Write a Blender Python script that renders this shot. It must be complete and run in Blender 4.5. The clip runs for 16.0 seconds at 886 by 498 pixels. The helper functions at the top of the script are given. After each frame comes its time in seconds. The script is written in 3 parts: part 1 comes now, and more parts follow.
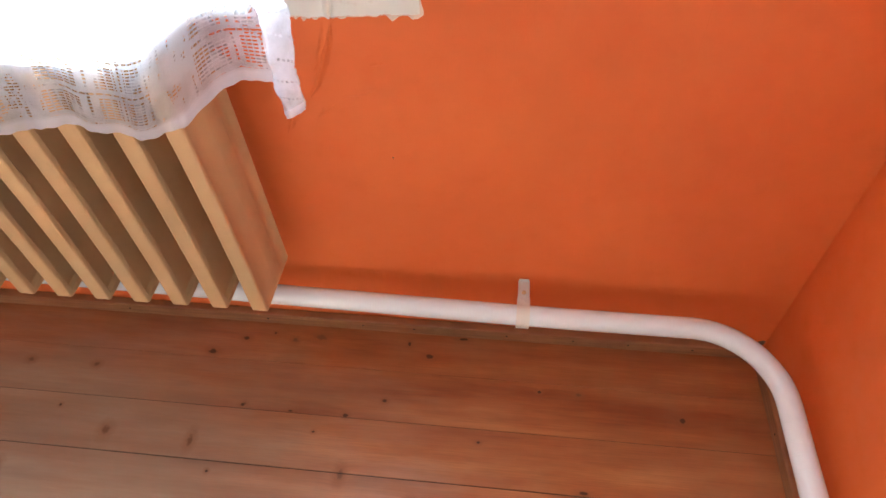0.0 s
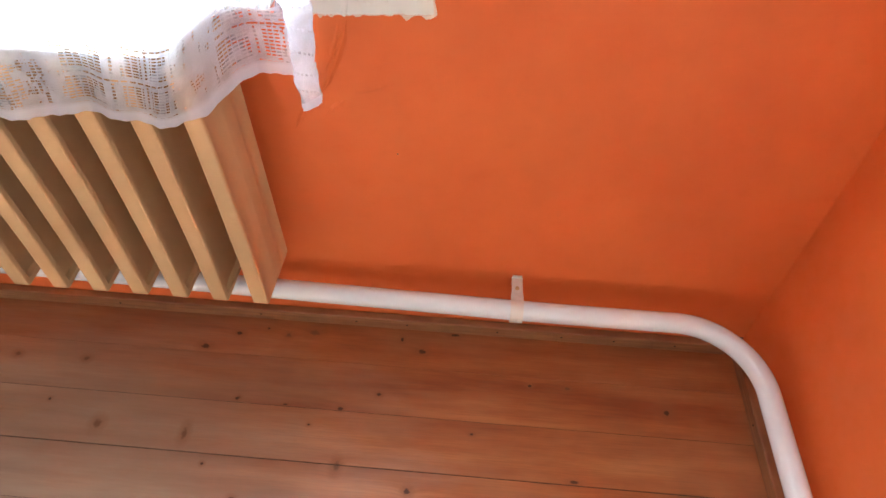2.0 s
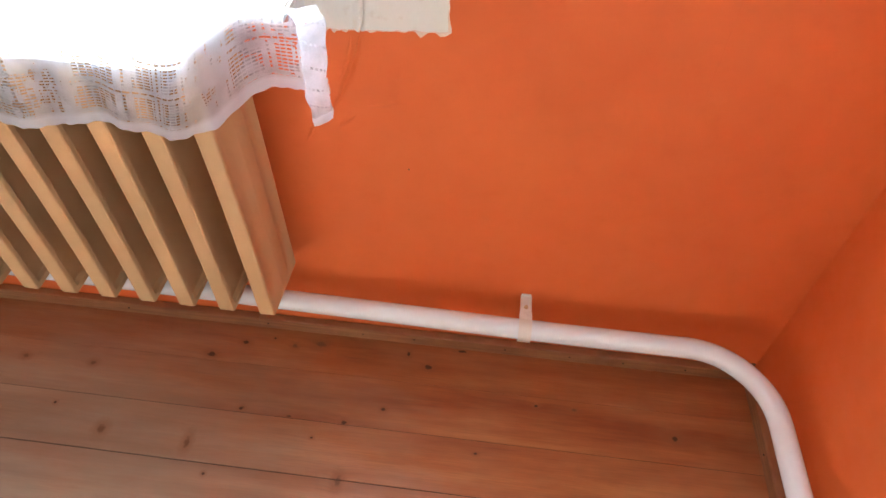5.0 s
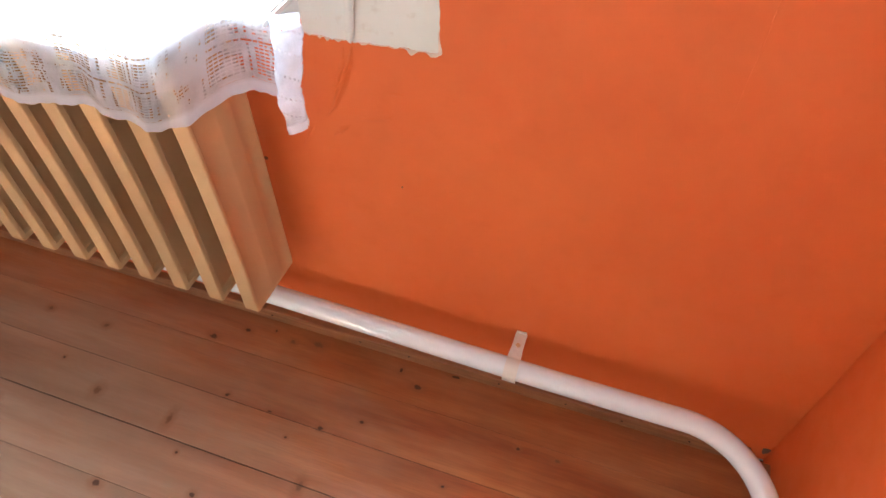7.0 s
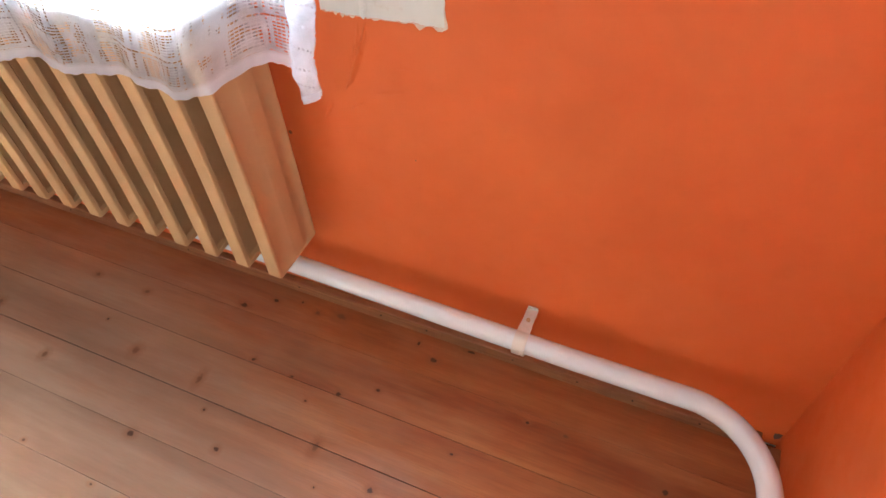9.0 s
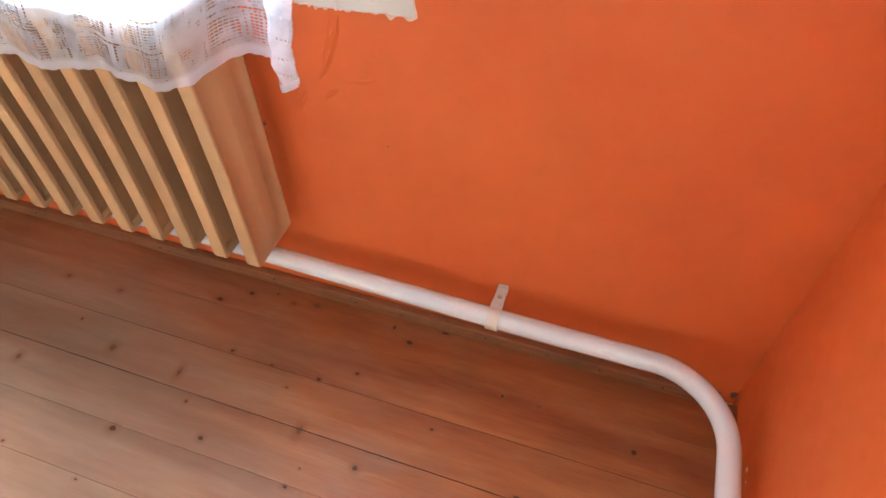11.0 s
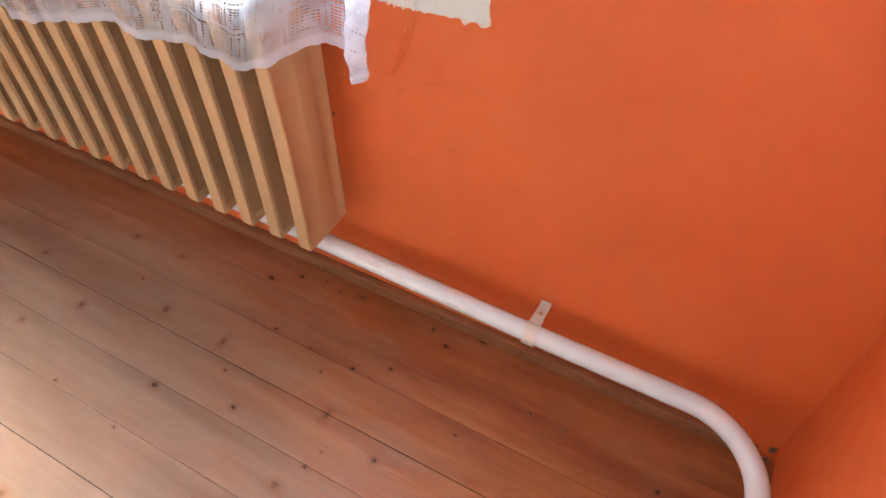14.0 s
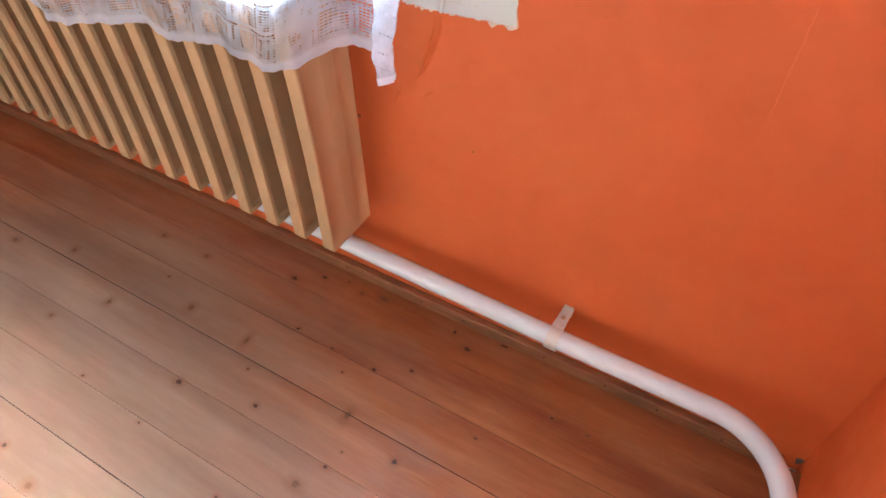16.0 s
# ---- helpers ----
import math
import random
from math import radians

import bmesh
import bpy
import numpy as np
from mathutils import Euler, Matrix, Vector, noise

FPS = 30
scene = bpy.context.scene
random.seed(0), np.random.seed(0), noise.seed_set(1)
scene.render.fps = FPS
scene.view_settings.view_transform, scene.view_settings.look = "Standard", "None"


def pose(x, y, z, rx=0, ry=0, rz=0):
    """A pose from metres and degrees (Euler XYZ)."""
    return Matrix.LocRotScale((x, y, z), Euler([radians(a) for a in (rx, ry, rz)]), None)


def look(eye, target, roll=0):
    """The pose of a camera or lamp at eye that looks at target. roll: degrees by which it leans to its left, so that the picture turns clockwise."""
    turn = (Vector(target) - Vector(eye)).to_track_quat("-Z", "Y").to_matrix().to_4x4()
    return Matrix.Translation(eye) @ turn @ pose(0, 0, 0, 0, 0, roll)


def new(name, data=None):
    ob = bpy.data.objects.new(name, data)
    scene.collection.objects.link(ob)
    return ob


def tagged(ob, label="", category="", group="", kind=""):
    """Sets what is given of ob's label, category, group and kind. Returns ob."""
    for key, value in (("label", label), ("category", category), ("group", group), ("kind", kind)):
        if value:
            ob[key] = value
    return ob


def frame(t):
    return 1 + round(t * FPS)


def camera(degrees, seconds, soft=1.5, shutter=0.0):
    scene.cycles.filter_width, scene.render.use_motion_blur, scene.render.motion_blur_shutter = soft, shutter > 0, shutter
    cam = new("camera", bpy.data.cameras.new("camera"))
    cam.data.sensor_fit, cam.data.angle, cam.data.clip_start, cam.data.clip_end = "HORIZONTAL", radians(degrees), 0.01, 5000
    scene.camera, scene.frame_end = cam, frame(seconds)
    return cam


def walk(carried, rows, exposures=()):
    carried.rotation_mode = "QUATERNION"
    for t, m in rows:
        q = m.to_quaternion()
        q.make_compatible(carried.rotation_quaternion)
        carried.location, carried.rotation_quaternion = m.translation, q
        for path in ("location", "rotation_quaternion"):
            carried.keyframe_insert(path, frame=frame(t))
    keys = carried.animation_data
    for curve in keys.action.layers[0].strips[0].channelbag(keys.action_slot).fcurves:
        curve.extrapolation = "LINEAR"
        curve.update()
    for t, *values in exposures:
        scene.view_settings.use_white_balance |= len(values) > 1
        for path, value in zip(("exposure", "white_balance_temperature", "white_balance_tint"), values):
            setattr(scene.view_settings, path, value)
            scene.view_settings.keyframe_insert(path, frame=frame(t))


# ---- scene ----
cam = camera(69.8, 16.0)
PATH = [
    (0, (0.088, 0.112, 1.339), (-0.1, 1.402, -0.177), -2.7),
    (0.5, (0.054, 0.061, 1.348), (-0.11, 1.372, -0.153), -2.6),
    (1, (0.034, 0.056, 1.345), (-0.1, 1.371, -0.156), -0.7),
    (1.5, (0.033, 0.054, 1.343), (-0.066, 1.375, -0.155), 0.6),
    (2, (0.025, 0.057, 1.349), (-0.058, 1.381, -0.147), 1.5),
    (2.5, (0.013, 0.061, 1.35), (-0.059, 1.391, -0.143), 2.9),
    (3, (-0.002, 0.06, 1.348), (-0.076, 1.394, -0.14), 3.0),
    (3.5, (-0.01, 0.058, 1.349), (-0.09, 1.396, -0.135), 2.7),
    (6, (0.113, 0.149, 1.354), (-0.107, 1.474, -0.127), 2.0),
    (6.5, (0.167, 0.19, 1.349), (-0.148, 1.491, -0.136), 2.5),
    (7, (0.211, 0.195, 1.353), (-0.196, 1.464, -0.138), 1.3),
    (7.5, (0.262, 0.195, 1.356), (-0.2, 1.442, -0.138), 1.4),
    (8, (0.283, 0.192, 1.359), (-0.22, 1.42, -0.137), 0.8),
    (8.5, (0.304, 0.183, 1.355), (-0.239, 1.391, -0.144), -0.3),
    (9, (0.305, 0.157, 1.353), (-0.246, 1.367, -0.14), -2.1),
    (9.5, (0.286, 0.107, 1.363), (-0.16, 1.365, -0.127), -1.4),
    (10, (0.276, 0.054, 1.367), (-0.14, 1.323, -0.122), -0.6),
    (12.5, (0.359, 0.116, 1.372), (-0.172, 1.362, -0.099), 1.9),
    (13, (0.348, 0.084, 1.361), (-0.223, 1.325, -0.099), 2.8),
    (13.5, (0.341, 0.08, 1.364), (-0.252, 1.306, -0.1), 2.1),
    (14, (0.339, 0.073, 1.366), (-0.283, 1.285, -0.098), 1.4),
    (14.5, (0.336, 0.061, 1.369), (-0.316, 1.264, -0.09), 1.7),
    (15, (0.335, 0.059, 1.365), (-0.334, 1.256, -0.091), 1.2),
    (15.5, (0.337, 0.071, 1.367), (-0.339, 1.261, -0.091), -0.2),
    (16, (0.334, 0.066, 1.363), (-0.347, 1.257, -0.092), 0.3),
]
walk(cam, [(t, look(eye, target, roll)) for t, eye, target, roll in PATH],
     exposures=[(0, 3.05, 6200, 5), (10, 3.05, 6200, 5), (12.5, 3.05, 6100, 5), (14, 3.05, 5950, 5), (16, 3.05, 5750, 5)])

# ---------------------------------------------------------------- light
SUN_WAY = Vector((-0.185, -1.0, -0.77)).normalized()      # the way the sunlight travels
world = bpy.data.worlds.new("sky")
scene.world = world
world.use_nodes = True
sky = world.node_tree.nodes.new("ShaderNodeTexSky")
sky.sky_type, sky.sun_disc = "NISHITA", False
sky.sun_elevation = math.asin(-SUN_WAY.z)
sky.sun_rotation = math.atan2(-SUN_WAY.x, -SUN_WAY.y)
world.node_tree.links.new(sky.outputs[0], world.node_tree.nodes["Background"].inputs[0])
world.node_tree.nodes["Background"].inputs[1].default_value = 0.06
sun = new("sun", bpy.data.lights.new("sun", "SUN"))
sun.data.energy, sun.data.angle, sun.data.color = 5.0, radians(0.5), (1.0, 0.95, 0.88)
sun.matrix_world = look((0, 6, 6), Vector((0, 6, 6)) + SUN_WAY)


# the sky's light in the opening of the window
daylight = new("window_daylight", bpy.data.lights.new("window_daylight", "AREA"))
daylight.data.shape, daylight.data.size, daylight.data.size_y = "RECTANGLE", 0.66, 1.36
daylight.data.energy, daylight.data.color = 6.5, (0.74, 0.87, 1.0)
daylight.matrix_world = look((-0.631, 1.005, 1.605), (-0.631, 0.0, 1.605))


# ---------------------------------------------------------------- node helpers
class Mat:
    def __init__(self, name):
        self.m = bpy.data.materials.new(name)
        self.m.use_nodes = True
        self.t = self.m.node_tree
        self.b = self.t.nodes["Principled BSDF"]
        self.out = self.t.nodes["Material Output"]

    def node(self, kind, **props):
        n = self.t.nodes.new("ShaderNode" + kind)
        for k, v in props.items():
            if k == "operation":
                n.operation = v
            elif k == "blend_type":
                n.blend_type = v
            elif k == "data_type":
                n.data_type = v
        return n

    def link(self, a, b):
        self.t.links.new(a, b)

    def put(self, socket, value):
        if isinstance(value, bpy.types.NodeSocket):
            self.link(value, socket)
        else:
            socket.default_value = value

    def math(self, op, a, b=0.0, c=0.0):
        n = self.node("Math", operation=op)
        for s, v in zip(n.inputs, (a, b, c)):
            self.put(s, v)
        return n.outputs[0]

    def vmath(self, op, a, b=(0, 0, 0), c=(0, 0, 0)):
        n = self.node("VectorMath", operation=op)
        for s, v in zip(n.inputs, (a, b, c)):
            self.put(s, v)
        return n.outputs["Value"] if op in ("LENGTH", "DISTANCE", "DOT_PRODUCT") else n.outputs[0]

    def noise(self, vec, scale, detail=3.0, rough=0.5):
        n = self.node("TexNoise")
        self.put(n.inputs["Vector"], vec)
        n.inputs["Scale"].default_value, n.inputs["Detail"].default_value, n.inputs["Roughness"].default_value = scale, detail, rough
        return n.outputs[0]

    def ramp(self, fac, stops):
        n = self.node("ValToRGB")
        self.put(n.inputs[0], fac)
        e = n.color_ramp.elements
        while len(e) < len(stops):
            e.new(0.5)
        for el, (p, c) in zip(e, stops):
            el.position = p
            el.color = (*c, 1) if isinstance(c, tuple) else (c, c, c, 1)
        return n.outputs[0]

    def mix(self, fac, a, b, blend="MIX"):
        n = self.node("MixRGB", blend_type=blend)
        for s, v in zip(n.inputs, (fac, a, b)):
            self.put(s, (*v, 1) if isinstance(v, tuple) else v)
        return n.outputs[0]

    def span(self, x, a, b, lo=0.0, hi=1.0):
        n = self.node("MapRange")
        for s, v in zip(n.inputs, (x, a, b, lo, hi)):
            self.put(s, v)
        return n.outputs[0]

    def position(self):
        return self.node("NewGeometry").outputs["Position"]

    def local(self):
        return self.node("TexCoord").outputs["Object"]

    def bump(self, height, strength, distance):
        n = self.node("Bump")
        n.inputs["Strength"].default_value, n.inputs["Distance"].default_value = strength, distance
        self.link(height, n.inputs["Height"])
        self.link(n.outputs[0], self.b.inputs["Normal"])

    def done(self, colour, rough, **more):
        self.put(self.b.inputs["Base Color"], (*colour, 1) if isinstance(colour, tuple) else colour)
        self.put(self.b.inputs["Roughness"], rough)
        for k, v in more.items():
            self.put(self.b.inputs[k.replace("_", " ")], v)
        return self.m


# ---------------------------------------------------------------- materials
# knots of the floor boards: x, y, half length along the board, half width
DARK_KNOTS = [
    (-0.61, 0.873, .013, .008), (-0.537, 0.918, .010, .006), (-0.073, 0.906, .012, .008), (0.510, 0.793, .008, .008),
    (0.192, 0.835, .006, .005), (-0.162, 0.780, .006, .005), (-0.640, 0.466, .010, .008), (-0.434, 0.510, .008, .007),
    # (-0.126, 0.937) is a dark hole in the board, painted like a knot
    (-0.126, 0.937, .005, .007), (0.005, 0.962, .012, .005), (-0.246, 0.736, .007, .006), (-0.070, 0.559, .008, .008),
    (-0.31, 0.69, .004, .003), (-0.52, 0.58, .004, .004), (0.06, 0.70, .005, .004), (-0.92, 0.70, .004, .004), (-0.86, 0.36, .005, .004), (-0.36, 0.30, .005, .005),
    (-0.245, 0.736, .007, .004), (-0.375, 0.735, .006, .003), (-0.491, 0.740, .006, .005), (-0.468, 0.939, .004, .004), (-0.643, 0.466, .010, .008),
    (-0.641, 0.340, .006, .004), (-0.198, 0.472, .007, .004), (-0.186, 0.519, .003, .003), (-0.861, 0.147, .007, .007), (0.286, 0.610, .012, .005),
]
PALE_KNOTS = [
    (0.281, 0.836, .008, .005), (-0.885, 0.812, .009, .007), (-1.056, 0.810, .009, .007), (-0.582, 0.644, .008, .016),
    (-0.785, 0.650, .011, .014), (-0.994, 0.552, .009, .010), (-1.237, 0.635, .009, .010), (-1.090, 0.443, .009, .007),
    (-0.230, 0.408, .014, .011), (-0.731, 0.114, .012, .010), (-1.425, 0.575, .012, .008), (-0.487, 0.742, .006, .005),
    (-0.349, 0.937, .016, .010), (-0.413, 0.923, .008, .007), (-0.230, 0.600, .008, .015),
]


def floor_wood():
    k = Mat("pine_boards")
    p = k.position()
    wob = k.math("MULTIPLY_ADD", k.noise(p, 110, 3, 0.6), 1.2, -0.55)

    def nearest(knots):
        near = None
        for x, y, a, b in knots:
            d = k.vmath("LENGTH", k.vmath("MULTIPLY_ADD", p, (1 / a, 1 / b, 0), (-x / a, -y / b, 0)))
            near = d if near is None else k.math("MINIMUM", near, d)
        return k.math("ADD", near, wob)

    dark, pale = nearest(DARK_KNOTS), nearest(PALE_KNOTS)
    near = k.math("MINIMUM", dark, pale)
    rnd = k.node("ObjectInfo").outputs["Random"]
    shift = k.node("CombineXYZ")
    k.put(shift.inputs[0], k.math("MULTIPLY", rnd, 37.0))
    k.put(shift.inputs[2], k.math("MULTIPLY", rnd, 11.0))
    q = k.vmath("ADD", p, shift.outputs[0])
    push = k.math("MULTIPLY", k.math("DIVIDE", 1.0, k.math("ADD", k.math("MULTIPLY", near, near), 1.0)), 0.02)
    lift = k.node("CombineXYZ")
    k.put(lift.inputs[1], push)
    q = k.vmath("ADD", q, lift.outputs[0])
    bend = k.noise(k.vmath("MULTIPLY", q, (1.2, 5, 1)), 1.0, 2)
    rings = k.noise(k.vmath("MULTIPLY", q, (1.6, 13, 1)), 1.0, 5, 0.62)
    fine = k.noise(k.vmath("MULTIPLY", q, (9, 420, 1)), 1.0, 3, 0.7)
    stain = k.noise(p, 3.2, 5, 0.6)
    base = k.ramp(rings, [(0.30, (0.26, 0.062, 0.017)), (0.52, (0.41, 0.124, 0.036)), (0.72, (0.53, 0.20, 0.065))])
    base = k.mix(k.span(bend, 0.35, 0.7, 0.0, 0.45), base, (0.35, 0.125, 0.042))
    base = k.mix(k.span(fine, 0.42, 0.70, 0.0, 0.42), base, (0.20, 0.068, 0.024))
    grey = k.noise(k.vmath("MULTIPLY", p, (2.2, 5, 1)), 1.0, 4, 0.6)
    base = k.mix(k.span(grey, 0.46, 0.70, 0.0, 0.38), base, (0.45, 0.22, 0.10))
    base = k.mix(k.span(stain, 0.52, 0.75, 0.0, 0.45), base, (0.22, 0.098, 0.045))
    # varnish trodden off before the window; cool sky light painted into the paler wood
    trod_lit = k.vmath("LENGTH", k.vmath("MULTIPLY", k.vmath("SUBTRACT", p, (-1.0, 0.1, 0)), (0.75, 0.95, 0)))
    trod_lit = k.math("ADD", trod_lit, k.math("MULTIPLY", k.noise(k.vmath("MULTIPLY", p, (2, 7, 1)), 1.0, 5, 0.65), 0.7))
    base = k.mix(k.span(trod_lit, 0.78, 1.28, 0.76, 0.0), base, k.ramp(rings, [(0.30, (0.27, 0.172, 0.114)), (0.52, (0.33, 0.226, 0.161)), (0.72, (0.385, 0.28, 0.207))]))
    tone = k.span(rnd, 0, 1, 0.86, 1.10)
    hsv = k.node("HueSaturation")
    k.put(hsv.inputs["Value"], tone)
    k.put(hsv.inputs["Color"], base)
    base = hsv.outputs[0]
    base = k.mix(k.span(near, 1.15, 2.6, 0.45, 0.0), base, (0.26, 0.092, 0.034))
    base = k.mix(k.span(pale, 0.50, 1.0, 0.85, 0.0), base, (0.17, 0.072, 0.030))
    base = k.mix(k.span(dark, 0.60, 0.95, 0.92, 0.0), base, (0.070, 0.026, 0.010))
    rough = k.span(k.noise(p, 14, 4), 0.3, 0.7, 0.42, 0.58)
    k.bump(k.math("ADD", k.math("MULTIPLY", rings, 0.6), k.math("MULTIPLY", fine, 0.5)), 0.10, 0.0012)
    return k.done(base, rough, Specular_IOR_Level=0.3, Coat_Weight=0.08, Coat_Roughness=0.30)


def trim_wood():
    k = Mat("trim_pine")
    p = k.position()
    g = k.noise(k.vmath("MULTIPLY", p, (7, 7, 160)), 1.0, 4, 0.6)
    c = k.ramp(g, [(0.3, (0.23, 0.082, 0.030)), (0.55, (0.30, 0.12, 0.045)), (0.75, (0.37, 0.165, 0.067))])
    c = k.mix(k.span(k.noise(p, 11, 4), 0.5, 0.75, 0.0, 0.7), c, (0.17, 0.072, 0.032))
    k.bump(g, 0.3, 0.001)
    return k.done(c, 0.5)


def wallpaper_paint(name="orange_wallpaper"):
    k = Mat(name)
    p = k.position()
    weave = k.noise(k.vmath("MULTIPLY", p, (1, 1, 0.55)), 520, 2, 0.6)
    cloud = k.noise(p, 2.6, 4, 0.55)
    blot = k.noise(p, 24, 4, 0.6)
    c = k.mix(k.span(cloud, 0.35, 0.68), (0.75, 0.140, 0.027), (0.80, 0.165, 0.034))
    c = k.mix(k.span(blot, 0.56, 0.8, 0.0, 0.22), c, (0.69, 0.118, 0.025))
    waves = k.noise(k.vmath("MULTIPLY", p, (1, 1, 0.45)), 7.5, 3)
    k.bump(k.math("ADD", k.math("MULTIPLY", weave, 0.10), k.math("MULTIPLY", waves, 0.3)), 0.5, 0.004)
    return k.done(c, k.span(blot, 0.3, 0.7, 0.5, 0.64))


def wall_cream():
    k = Mat("cream_wall_paint")
    p = k.position()
    c = k.mix(k.span(k.noise(p, 3, 4, 0.6), 0.35, 0.7), (0.77, 0.75, 0.71), (0.81, 0.79, 0.76))
    k.bump(k.noise(p, 60, 3), 0.3, 0.002)
    return k.done(c, 0.7)


def plaster():
    k = Mat("bare_plaster")
    p = k.position()
    c = k.mix(k.span(k.noise(p, 9, 5, 0.6), 0.35, 0.7), (0.80, 0.77, 0.68), (0.86, 0.83, 0.75))
    c = k.mix(k.span(k.noise(p, 60, 4), 0.6, 0.8, 0.0, 0.4), c, (0.60, 0.50, 0.36))
    k.bump(k.noise(p, 70, 4, 0.6), 0.4, 0.002)
    return k.done(c, 0.85)


def enamel(name, a, b, rough, dirt, dirt_much=0.35, gloss=0.5):
    k = Mat(name)
    p = k.position()
    c = k.mix(k.span(k.noise(p, 6, 4, 0.6), 0.35, 0.7), a, b)
    c = k.mix(k.span(k.noise(p, 34, 5, 0.65), 0.58, 0.78, 0.0, dirt_much), c, dirt)
    k.bump(k.noise(p, 55, 3, 0.5), 0.22, 0.0012)
    return k.done(c, k.span(k.noise(p, 22, 3), 0.3, 0.7, rough - 0.05, rough + 0.09), Specular_IOR_Level=gloss)


def plain(name, c, rough, metal=0.0):
    k = Mat(name)
    p = k.position()
    col = k.mix(k.span(k.noise(p, 40, 4), 0.35, 0.7), c, tuple(min(1, v * 1.25) for v in c))
    return k.done(col, rough, Metallic=metal)


def lace():
    k = Mat("white_lace")
    uv = k.node("UVMap").outputs[0]
    s = k.node("SeparateXYZ")
    k.link(uv, s.inputs[0])
    u, v = s.outputs[0], s.outputs[1]
    ragged = k.noise(uv, 160, 2)
    u2 = k.math("MULTIPLY_ADD", ragged, 0.0018, u)
    v2 = k.math("MULTIPLY_ADD", k.noise(uv, 90, 2), 0.0018, v)

    def between(x, a, b):
        return k.math("MULTIPLY", k.math("GREATER_THAN", x, a), k.math("LESS_THAN", x, b))

    def both(*all_of):
        out = all_of[0]
        for x in all_of[1:]:
            out = k.math("MULTIPLY", out, x)
        return out

    def any_of(*some):
        out = some[0]
        for x in some[1:]:
            out = k.math("MAXIMUM", out, x)
        return out

    # repeats of 0.234 m: a group of open cells, then a stretch of plain net; flower figures in every other stretch
    rep = k.math("MULTIPLY", k.math("FRACT", k.math("DIVIDE", k.math("ADD", u2, -1.751 + 2.34), 0.234)), 0.234)
    pair = k.math("MULTIPLY", k.math("FRACT", k.math("DIVIDE", k.math("ADD", u2, -1.751 + 2.34), 0.468)), 0.468)
    fv = k.math("FRACT", k.math("DIVIDE", k.math("ADD", v2, -0.028 + 0.57), 0.057))
    columns = any_of(between(rep, 0.0, 0.053), between(rep, 0.074, 0.099), between(rep, 0.111, 0.137))
    inside = both(columns, between(fv, 0.0, 0.74))
    slots = both(k.math("GREATER_THAN", k.math("FRACT", k.math("DIVIDE", v, 0.0052)), 0.50),
                 k.math("LESS_THAN", k.math("FRACT", k.math("DIVIDE", u2, 0.0088)), 0.78))
    seams = both(any_of(between(rep, 0.0615, 0.0650), between(rep, 0.1035, 0.1065), between(rep, 0.1445, 0.1480)),
                 k.math("LESS_THAN", k.math("FRACT", k.math("DIVIDE", v, 0.0062)), 0.55), between(fv, 0.05, 0.95))
    lines = both(between(rep, 0.0, 0.146), between(fv, 0.835, 0.885), k.math("LESS_THAN", k.math("FRACT", k.math("DIVIDE", u, 0.0098)), 0.72))
    # flower figures made of short slots, and single slots strewn over the plain net
    figure = k.noise(k.vmath("MULTIPLY", uv, (1.3, 0.9, 1)), 48, 2)
    flower = both(between(pair, 0.315, 0.440), between(v, 0.022, 0.098), slots, k.math("GREATER_THAN", figure, 0.505))
    strewn = both(between(rep, 0.146, 0.234), slots, k.math("GREATER_THAN", k.noise(k.vmath("MULTIPLY", uv, (2.2, 0.5, 1)), 60, 1), 0.63))
    holes = both(any_of(both(inside, slots), seams, lines, flower, strewn), between(v, 0.020, 9.0), k.math("LESS_THAN", u, 4.0))
    # the folded end has slanting rows of dots
    slant = k.math("FRACT", k.math("DIVIDE", k.math("MULTIPLY_ADD", u, 0.55, v2), 0.031))
    dots = both(k.math("GREATER_THAN", u, 4.0), between(slant, 0.0, 0.115), k.math("LESS_THAN", k.math("FRACT", k.math("DIVIDE", u, 0.0066)), 0.55), between(v, 0.026, 9.0))
    holes = any_of(holes, dots)
    # the threads stand closer in some places than in others
    loose = k.span(k.noise(uv, 21, 2), 0.34, 0.52, 0.35, 0.95)
    thread = k.noise(k.vmath("MULTIPLY", uv, (1, 1.6, 1)), 1500, 1)
    net = k.math("MULTIPLY", k.math("ADD", k.span(thread, 0.36, 0.60, 0.16, 0.40), k.span(k.noise(uv, 14, 3), 0.4, 0.66, 0.0, 0.28)), k.span(v, 0.014, 0.024, 0.35, 1.0))
    clear = any_of(k.math("MULTIPLY", holes, loose), net)
    cloth = k.node("MixShader")
    dif, tra, nul, mix = k.node("BsdfDiffuse"), k.node("BsdfTranslucent"), k.node("BsdfTransparent"), k.node("MixShader")
    col = k.mix(k.span(k.noise(uv, 30, 4), 0.3, 0.7), (0.82, 0.85, 0.94), (0.87, 0.90, 0.97))
    k.link(col, dif.inputs[0])
    k.link(col, tra.inputs[0])
    bump = k.node("Bump")
    bump.inputs["Strength"].default_value, bump.inputs["Distance"].default_value = 0.5, 0.0006
    k.link(k.math("ADD", k.math("MULTIPLY", thread, 0.7), k.math("MULTIPLY", inside, -0.5)), bump.inputs["Height"])
    k.link(bump.outputs[0], dif.inputs["Normal"])
    cloth.inputs[0].default_value = 0.5
    k.link(dif.outputs[0], cloth.inputs[1])
    k.link(tra.outputs[0], cloth.inputs[2])
    k.link(clear, mix.inputs[0])
    k.link(cloth.outputs[0], mix.inputs[1])
    k.link(nul.outputs[0], mix.inputs[2])
    k.link(mix.outputs[0], k.out.inputs[0])
    return k.m


